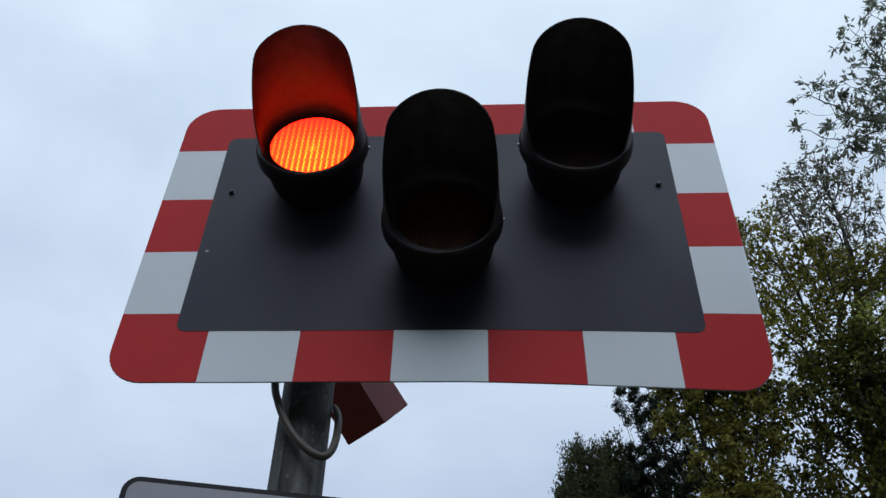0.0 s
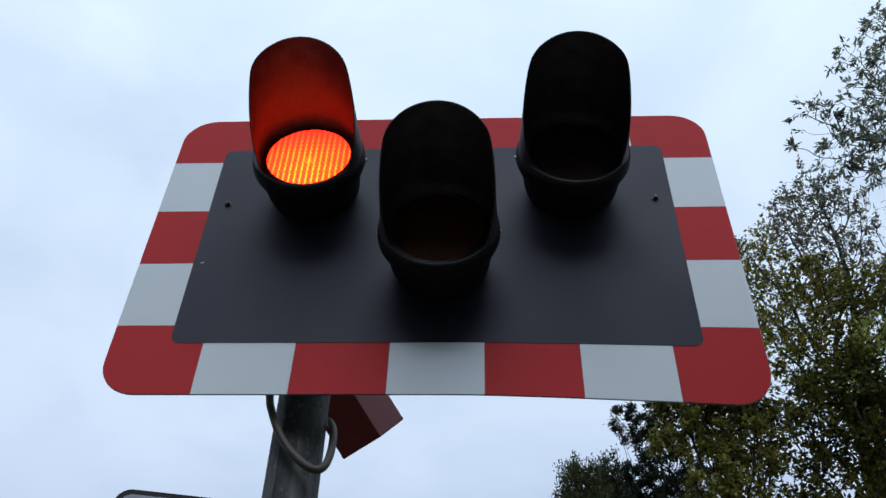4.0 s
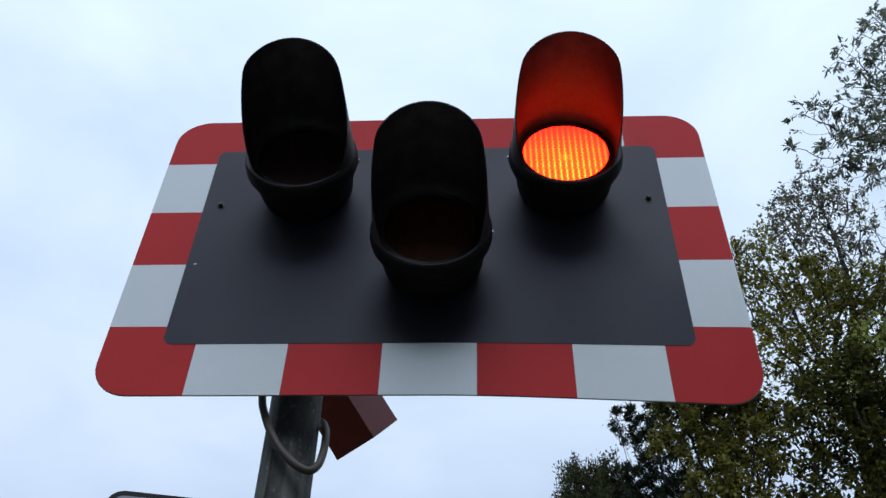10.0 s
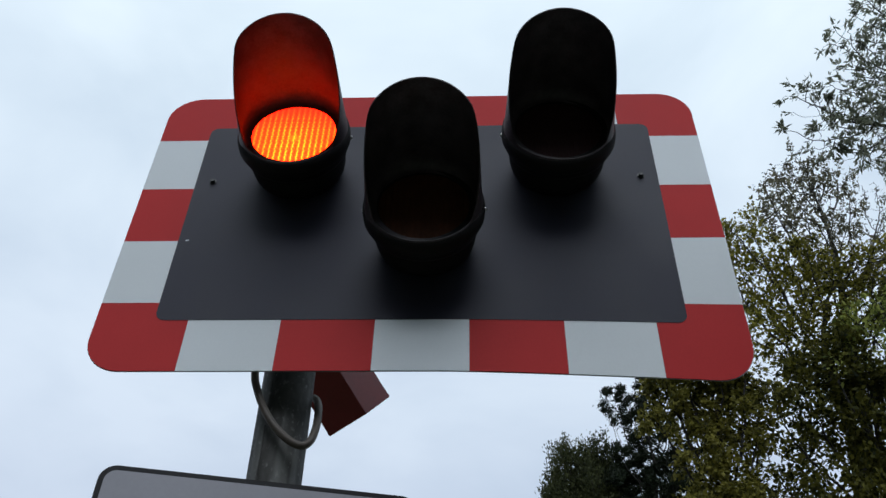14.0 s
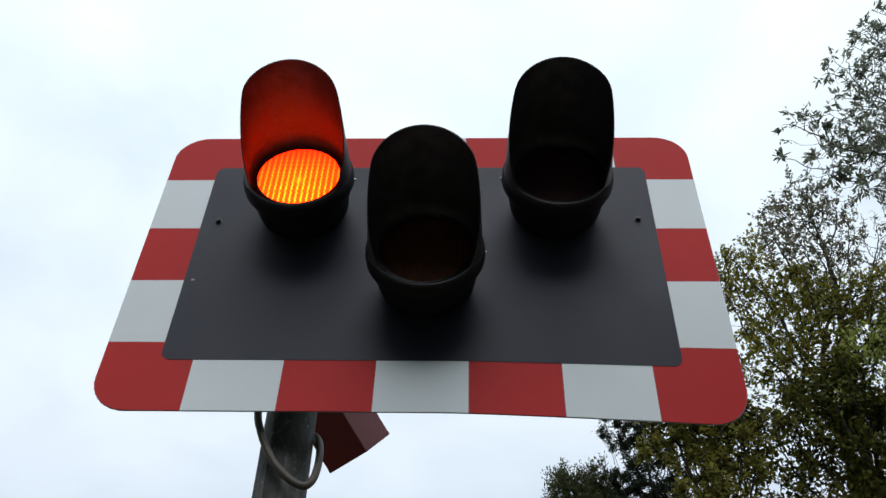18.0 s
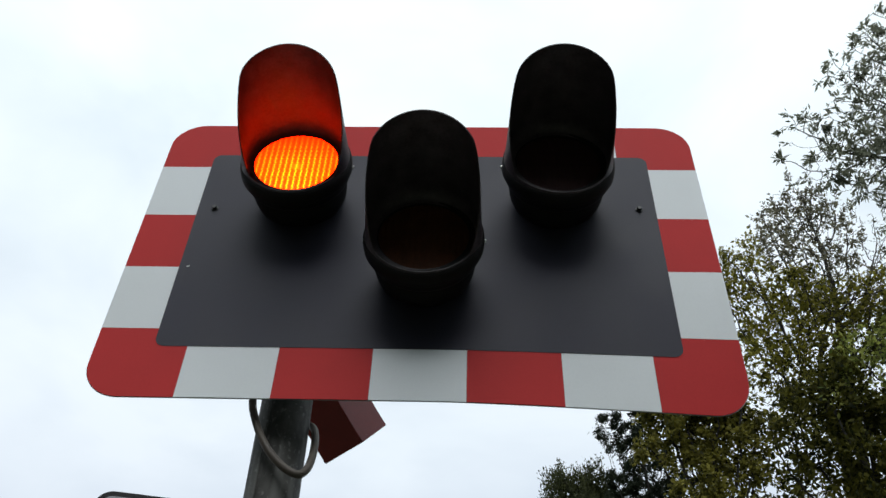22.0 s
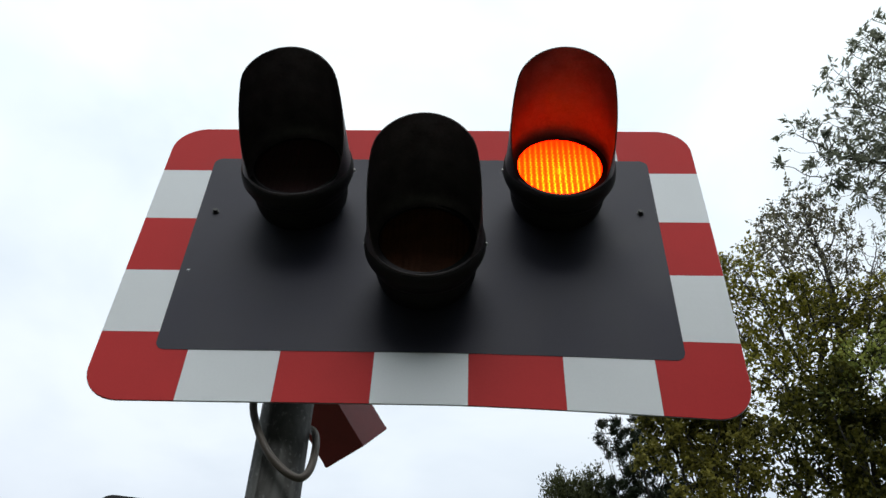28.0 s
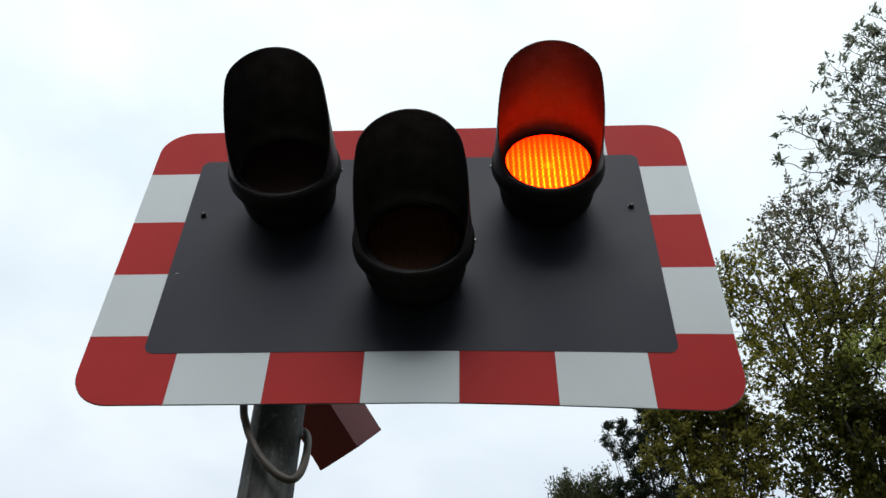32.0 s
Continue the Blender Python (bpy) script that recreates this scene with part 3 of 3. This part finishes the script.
def grow(rng, trunk, buds, step, kill, rise):
    """Branches reach from the trunk for the buds that lie nearest to them. Returns the joints and each one's parent."""
    pts, parent = [np.array(p) for p in trunk], [-1] + list(range(len(trunk) - 1))
    near = np.zeros(len(buds), int)
    dist = np.full(len(buds), 1e9)
    fresh, born = list(range(len(trunk))), {}
    for _ in range(170):
        gap = np.linalg.norm(buds[:, None, :] - np.array([pts[i] for i in fresh])[None, :, :], axis=2)
        k = gap.argmin(1)
        closer = gap[np.arange(len(buds)), k] < dist
        near[closer] = np.array(fresh)[k[closer]]
        dist[closer] = gap[np.arange(len(buds)), k][closer]
        keep = (dist > kill) & np.array([born.get(i, 0) < 4 for i in near], bool)
        buds, near, dist = buds[keep], near[keep], dist[keep]
        if len(buds) == 0 or len(pts) > 22000:
            break
        at = np.array(pts)[near]
        way = (buds - at) / dist[:, None]
        total = np.zeros((len(pts), 3))
        np.add.at(total, near, way)
        fresh = []
        for i in np.unique(near):
            d = total[i] / (np.linalg.norm(total[i]) + 1e-6) + rng.normal(0, 0.13, 3) + np.array([0, 0, rise])
            born[i] = born.get(i, 0) + 1
            fresh.append(len(pts))
            pts.append(pts[i] + d / np.linalg.norm(d) * step)
            parent.append(int(i))
    return np.array(pts), np.array(parent)


def branches(name, pts, ways, parent, radius, chosen, owner):
    """The chosen joints' branches as one mesh of four-sided limbs."""
    ref = np.array([0.31, 0.95, 0.12])
    s = np.cross(ways, ref)
    s /= np.linalg.norm(s, axis=1)[:, None] + 1e-9
    u = np.cross(ways, s)
    a = parent[chosen]
    verts, faces = [], []
    for end, rad in ((a, np.minimum(radius[a], radius[chosen] * 1.35)), (chosen, radius[chosen])):
        for k in range(4):
            c, w = math.cos(math.pi / 2 * k), math.sin(math.pi / 2 * k)
            verts.append(pts[end] + (s[chosen] * c + u[chosen] * w) * rad[:, None])
    n = len(chosen)
    for k in range(4):
        j = (k + 1) % 4
        faces.append(np.stack([np.arange(n) + n * q for q in (k, j, 4 + j, 4 + k)], 1))
    me = bpy.data.meshes.new(name)
    me.from_pydata(np.concatenate(verts).tolist(), [], np.concatenate(faces).tolist())
    me.materials.append(M_BARK)
    ob = new(name, me)
    ob.parent = owner
    return ob


def tree(seed, name, label, base, depth, lobes, thin, mat, leaf=0.1, per=10, spread=0.08, gap=0.28, step=0.15, slim=0.5, droop=0.35, rise=0.08,
         fork=10.0, trunk_r=0.2, tips=False, shoot=0.0, reach=0.0, lean=None, deep=1.3):
    """A tree whose branches grow into the lobes (x, z, radius) of its crown and the thinner ones (and leafiness), round the given depth."""
    rng = np.random.default_rng(seed)
    t = thing(name, (base[0], base[1], 0), label, "tree")
    o = np.array([base[0], base[1], 0.0])
    buds, full = [], []
    for x, z, r, leafy in [(*q, 1.0) for q in lobes] + thin:
        n = max(4, int(4.2 * r ** 3 * deep / gap ** 3))
        d = rng.normal(0, 1, (n, 3))
        d *= (rng.uniform(0.1, 1.0, n) ** (1 / 2.5) / np.linalg.norm(d, axis=1))[:, None]
        buds.append(np.array([x, depth + rng.uniform(-0.5, 0.5) * r, z]) + d * r * 1.1 * np.array([1, deep, 1]))
        full.append(np.full(n, leafy))
    buds, full = np.concatenate(buds) - o, np.concatenate(full)
    mid = buds.mean(0)
    top = np.array([mid[0] * 0.75 if lean is None else lean - o[0], mid[1] * 0.75, fork])
    trunk = []
    for i in range(13):
        f = i / 12
        p = top * np.array([f ** 1.7, f ** 1.7, f])
        p[:2] += rng.normal(0, 0.07, 2) * (i > 0)
        p[2] -= 0.3 * (i == 0)
        trunk.append(p)
    pts, parent = grow(rng, trunk, buds, step, step * 1.1, rise)
    if shoot:
        ends = np.setdiff1d(np.arange(13, len(pts)), parent)
        more, links = [], []
        for e in ends[rng.random(len(ends)) < 0.5]:
            d = np.array([0, 0, 1.0]) + rng.normal(0, 0.16, 3)
            last, place = e, pts[e]
            for k in range(3):
                place = place + d * shoot / 3 + rng.normal(0, 0.012, 3)
                more.append(place)
                links.append(last)
                last = len(pts) + len(more) - 1
        pts, parent = np.concatenate([pts, np.array(more)]), np.concatenate([parent, np.array(links)])
    count = len(pts)
    area = np.zeros(count)
    kids = np.bincount(parent[1:], minlength=count)
    area[kids == 0] = 0.0052 ** 2.4
    for i in range(count - 1, 0, -1):
        area[parent[i]] += area[i]
    radius = area ** (1 / 2.4)
    scale = trunk_r / radius[0]
    radius = np.minimum(radius, 0.0052 + (radius - 0.0052) * scale) if scale < 1 else radius * np.minimum(scale, 1 + (radius / 0.05) * 0.6)
    ways = np.zeros((count, 3))
    ways[1:] = pts[1:] - pts[parent[1:]]
    ways[0] = (0, 0, 1)
    ways /= np.linalg.norm(ways, axis=1)[:, None] + 1e-9
    bm = bmesh.new()
    girth = np.maximum(radius[:13], np.linspace(trunk_r, trunk_r * 0.35, 13))
    girth[0] *= 1.3
    tube(bm, [Vector(p) for p in pts[:13]], list(girth), 12)
    part("trunk", bm, M_BARK, t, smooth=True)
    joints = np.ones(count, int)
    for i in range(count - 1, 0, -1):
        joints[parent[i]] += joints[i]
    most = 0.24 * (count - 13)
    limb_of = np.full(count, 13)
    for i in range(13, count):
        if joints[i] > most:
            continue
        above = parent[i] < 13 or joints[parent[i]] > most
        limb_of[i] = (i if joints[i] >= 40 else 13) if above else limb_of[parent[i]]
    limb_of[:13] = -1
    for root in np.unique(limb_of[13:]):
        branches("limb", pts, ways, parent, radius, np.nonzero(limb_of == root)[0], t)
    leafy = np.nonzero((kids == 0) if tips else ((area ** (1 / 2.4) < 0.0125) & (np.arange(count) >= 13)))[0]
    share = np.array([full[((buds - pts[i]) ** 2).sum(1).argmin()] for i in leafy])
    leafy = leafy[rng.random(len(leafy)) < share]
    number = rng.poisson(per, len(leafy))
    at = np.repeat(leafy, number)
    along = rng.uniform(-0.5, 1.0, len(at))[:, None] * (reach or step)
    places = pts[at] + ways[at] * along + rng.normal(0, spread, (len(at), 3))
    leaves("crown", places, ways[at], leaf, mat, t, rng, slim, droop)
    return t


tree(11, "ash_tree", "tall ash tree with thin grey-green autumn leaves", (13.2, 12.0), 11,
     [(10.46, 22.00, 0.43), (9.58, 20.65, 0.47), (9.63, 19.57, 0.59), (9.15, 17.94, 0.56), (7.89, 17.44, 0.45), (8.41, 17.14, 0.44), (7.36, 16.47, 0.36),
      (7.88, 16.19, 0.36), (8.61, 16.47, 0.51), (7.34, 15.92, 0.17), (11.10, 21.13, 0.70), (10.26, 19.11, 0.72), (9.57, 17.03, 0.67), (8.93, 15.48, 0.41),
      (11.99, 20.99, 0.98), (10.97, 18.24, 1.02)],
     [(8.67, 19.93, 0.33, 0.90), (8.43, 18.69, 0.23, 0.80), (7.37, 17.85, 0.33, 0.90), (6.72, 16.59, 0.15, 0.80), (8.33, 15.57, 0.26, 0.70)],
     M_LEAF_ASH, leaf=0.152, per=15, spread=0.042, gap=0.23, step=0.128, slim=0.34, fork=15.0, trunk_r=0.24, tips=True, reach=0.10, deep=1.6, lean=12.6)
tree(18, "birch_tree", "half-bare tree with thin pale leaves on upright forking stems", (10.6, 19.2), 16.8,
     [],
     [(9.41, 21.92, 0.37, 0.55), (8.73, 20.76, 0.40, 0.60), (9.45, 20.93, 0.50, 0.60), (10.33, 21.91, 0.48, 0.50), (9.98, 20.57, 0.56, 0.55), (10.98, 21.24, 0.42, 0.40), (10.79, 19.99, 0.48, 0.35),
      (8.63, 19.64, 0.48, 0.70), (9.33, 19.16, 0.57, 0.70), (10.19, 18.88, 0.56, 0.60), (11.59, 20.52, 0.43, 0.12), (11.30, 19.31, 0.44, 0.15), (9.73, 22.56, 0.21, 0.40), (12.18, 19.87, 0.48, 0.20),
      (11.23, 18.35, 0.54, 0.60), (9.24, 17.73, 0.61, 0.70), (10.23, 17.53, 0.53, 0.60)],
     M_LEAF_PALE, leaf=0.120, per=11, spread=0.05, gap=0.194, step=0.128, slim=0.5, rise=0.25, fork=13.5, trunk_r=0.16, lean=9.4)
tree(12, "field_maple_tree", "leafy yellow-green tree thinning into bare twigs at the top", (9.8, 18.6), 16,
     [(6.88, 18.39, 0.36), (7.48, 18.60, 0.37), (7.11, 17.67, 0.53), (7.73, 17.97, 0.42), (6.57, 17.01, 0.32), (7.46, 16.82, 0.58), (8.34, 17.21, 0.56),
      (7.86, 15.90, 0.62), (8.83, 16.45, 0.60), (7.70, 14.68, 0.59), (8.59, 15.02, 0.57), (10.94, 16.46, 0.71)],
     [(6.89, 15.62, 0.36, 0.80), (9.87, 17.03, 0.52, 0.65), (10.67, 17.38, 0.53, 0.60), (6.85, 14.76, 0.41, 0.80), (6.67, 16.22, 0.23, 0.60), (6.89, 13.78, 0.26, 0.70), (6.82, 14.21, 0.24, 0.80),
      (7.59, 13.71, 0.39, 0.80), (10.04, 16.27, 0.57, 0.50)],
     M_LEAF_THIN, deep=1.7, leaf=0.116, per=9, spread=0.062, gap=0.225, step=0.128, slim=0.58, rise=0.12, fork=9.5, trunk_r=0.2, lean=8.6)
tree(13, "oak_tree", "dense dark green tree behind the others", (10.4, 16.4), 15,
     [(7.96, 12.88, 0.49), (8.64, 12.73, 0.55), (9.41, 12.88, 0.61), (7.37, 12.02, 0.36), (8.00, 11.75, 0.53), (8.65, 11.61, 0.59), (8.09, 10.70, 0.51),
      (8.62, 10.45, 0.62), (7.95, 9.73, 0.60), (6.54, 9.27, 0.65), (9.50, 11.75, 0.71), (8.21, 13.79, 0.43), (7.59, 13.33, 0.30)],
     [(7.20, 12.74, 0.34, 0.90), (6.71, 11.95, 0.26, 0.80), (6.41, 11.21, 0.30, 0.50), (6.68, 10.70, 0.23, 0.60), (6.06, 10.45, 0.34, 0.55), (7.73, 11.21, 0.29, 0.80), (6.67, 10.20, 0.39, 0.80),
      (7.41, 10.09, 0.39, 0.80), (9.13, 14.35, 0.49, 0.40), (10.00, 15.09, 0.53, 0.35), (6.20, 11.54, 0.19, 0.50), (6.10, 12.16, 0.14, 0.70), (6.75, 12.37, 0.27, 0.90), (6.91, 11.61, 0.31, 0.90),
      (6.08, 11.02, 0.30, 0.50), (6.40, 10.45, 0.29, 0.65), (7.01, 11.08, 0.28, 0.70), (7.19, 10.51, 0.34, 0.90), (6.71, 12.74, 0.20, 0.80), (7.10, 13.33, 0.28, 0.80)],
     M_LEAF_DARK, deep=1.5, leaf=0.127, per=20, spread=0.08, gap=0.215, step=0.136, slim=0.58, fork=7.0, trunk_r=0.26)
tree(14, "maple_tree", "olive and yellow leaved tree in early autumn", (5.4, 14.4), 14,
     [(3.87, 12.13, 0.28), (4.31, 12.37, 0.30), (4.81, 12.27, 0.33), (5.39, 12.31, 0.35), (5.80, 12.06, 0.28), (4.13, 11.63, 0.23), (4.78, 11.49, 0.32),
      (3.46, 11.23, 0.16), (3.76, 11.41, 0.18), (4.73, 10.32, 0.28), (4.48, 9.85, 0.32), (4.85, 9.34, 0.41), (4.12, 9.22, 0.36), (4.61, 12.77, 0.30),
      (5.43, 12.77, 0.30), (4.41, 11.92, 0.23), (5.13, 11.85, 0.27), (4.42, 11.32, 0.22)],
     [(5.38, 11.41, 0.34, 0.80), (5.75, 11.32, 0.20, 0.55), (4.44, 11.13, 0.16, 0.60), (5.49, 10.63, 0.28, 0.70), (5.10, 10.02, 0.34, 0.70), (5.47, 10.02, 0.23, 0.60), (5.11, 10.63, 0.15, 0.60),
      (4.09, 11.00, 0.20, 0.70), (4.54, 10.75, 0.22, 0.70), (5.07, 10.94, 0.22, 0.80), (5.52, 11.00, 0.24, 0.80), (4.22, 10.44, 0.24, 0.80), (6.05, 11.92, 0.18, 0.80), (5.99, 11.39, 0.13, 0.50)],
     M_LEAF_GOLD, deep=1.8, leaf=0.101, per=19, spread=0.055, gap=0.144, step=0.093, slim=0.6, fork=6.0, trunk_r=0.15)
tree(15, "fir_tree", "dark evergreen tree with clumped needles", (4.9, 20.3), 20,
     [(4.00, 15.84, 0.26), (3.80, 15.47, 0.16), (4.33, 15.94, 0.19), (4.33, 15.29, 0.25), (3.99, 15.01, 0.16), (4.93, 16.32, 0.29), (4.69, 15.71, 0.22),
      (5.17, 16.91, 0.33), (4.81, 15.19, 0.28), (4.52, 14.39, 0.37), (5.02, 14.13, 0.33), (4.30, 13.79, 0.42), (5.07, 13.46, 0.42), (4.49, 12.97, 0.51),
      (5.31, 12.65, 0.51), (3.77, 13.13, 0.37), (5.20, 14.83, 0.25), (4.50, 12.03, 0.64), (4.86, 14.66, 0.28), (4.06, 14.31, 0.28), (4.36, 15.56, 0.22)],
     [(5.52, 13.96, 0.24, 0.70), (5.56, 13.30, 0.36, 0.90), (5.37, 14.48, 0.28, 0.80), (5.55, 15.10, 0.22, 0.80), (5.77, 14.14, 0.30, 0.80), (6.27, 13.97, 0.30, 0.60)],
     M_LEAF_FIR, deep=1.8, leaf=0.12, per=125, spread=0.062, gap=0.20, tips=True, reach=0.08, step=0.119, slim=0.28, droop=0.0, fork=9.0, trunk_r=0.2)
tree(17, "lime_tree", "small lime tree with fresh green leaves", (10.6, 15.4), 14.4,
     [(8.41, 14.15, 0.30), (8.90, 14.57, 0.28), (7.74, 13.07, 0.18), (7.92, 12.87, 0.12), (9.02, 14.04, 0.32), (9.54, 14.60, 0.38)],
     [(8.30, 13.57, 0.20, 0.70), (8.61, 13.20, 0.24, 0.40), (9.31, 13.50, 0.49, 0.70)],
     M_LEAF_LIME, leaf=0.132, per=6, spread=0.08, gap=0.194, step=0.128, slim=0.5, fork=10.5, trunk_r=0.10)
tree(16, "hornbeam_tree", "dull green tree with upright shoots", (3.3, 21.2), 21,
     [(2.47, 14.57, 0.24), (3.17, 14.50, 0.27), (3.64, 14.45, 0.24), (2.27, 13.97, 0.19), (2.66, 13.97, 0.38), (3.35, 13.91, 0.41), (1.95, 13.29, 0.15),
      (2.41, 13.39, 0.31), (2.99, 13.33, 0.46), (3.82, 13.92, 0.28), (2.48, 12.64, 0.54), (3.38, 12.59, 0.60), (4.06, 13.33, 0.38)],
     [],
     M_LEAF_HEDGE, deep=1.8, leaf=0.090, per=27, spread=0.07, gap=0.158, step=0.111, slim=0.42, droop=-0.4, rise=0.4, fork=9.0, trunk_r=0.18, shoot=0.42)


# ---- what moves: the two red lamps flash in turn, their lens columns turning the lit face out and away ----
FLASH_START, FLASH_HALF = 0.262, 0.3921


def motions():
    turns = [(LENS_LEFT, [(0.0, 0)]), (LENS_RIGHT, [(0.0, 179.8)])]
    k = 0
    while FLASH_START + k * FLASH_HALF < 31.9:
        at = FLASH_START + k * FLASH_HALF
        f = round(at * FPS) - 1
        whole = round(at) * FPS
        if f < whole < f + 2:
            f = whole if at * FPS > whole else whole - 2
        for _, rows in turns:
            was = rows[-1][1]
            if f > 0:
                rows.append((f / FPS, was))
            rows += [((f + 1) / FPS, 89.9), ((f + 2) / FPS, 179.8 - was)]
        k += 1
    for columns, rows in turns:
        rows.append((32.0, rows[-1][1]))
        for column in columns:
            x, y, z = column.location
            walk(column, [(t, pose(x, y, z, 0, 0, a)) for t, a in rows])


motions()
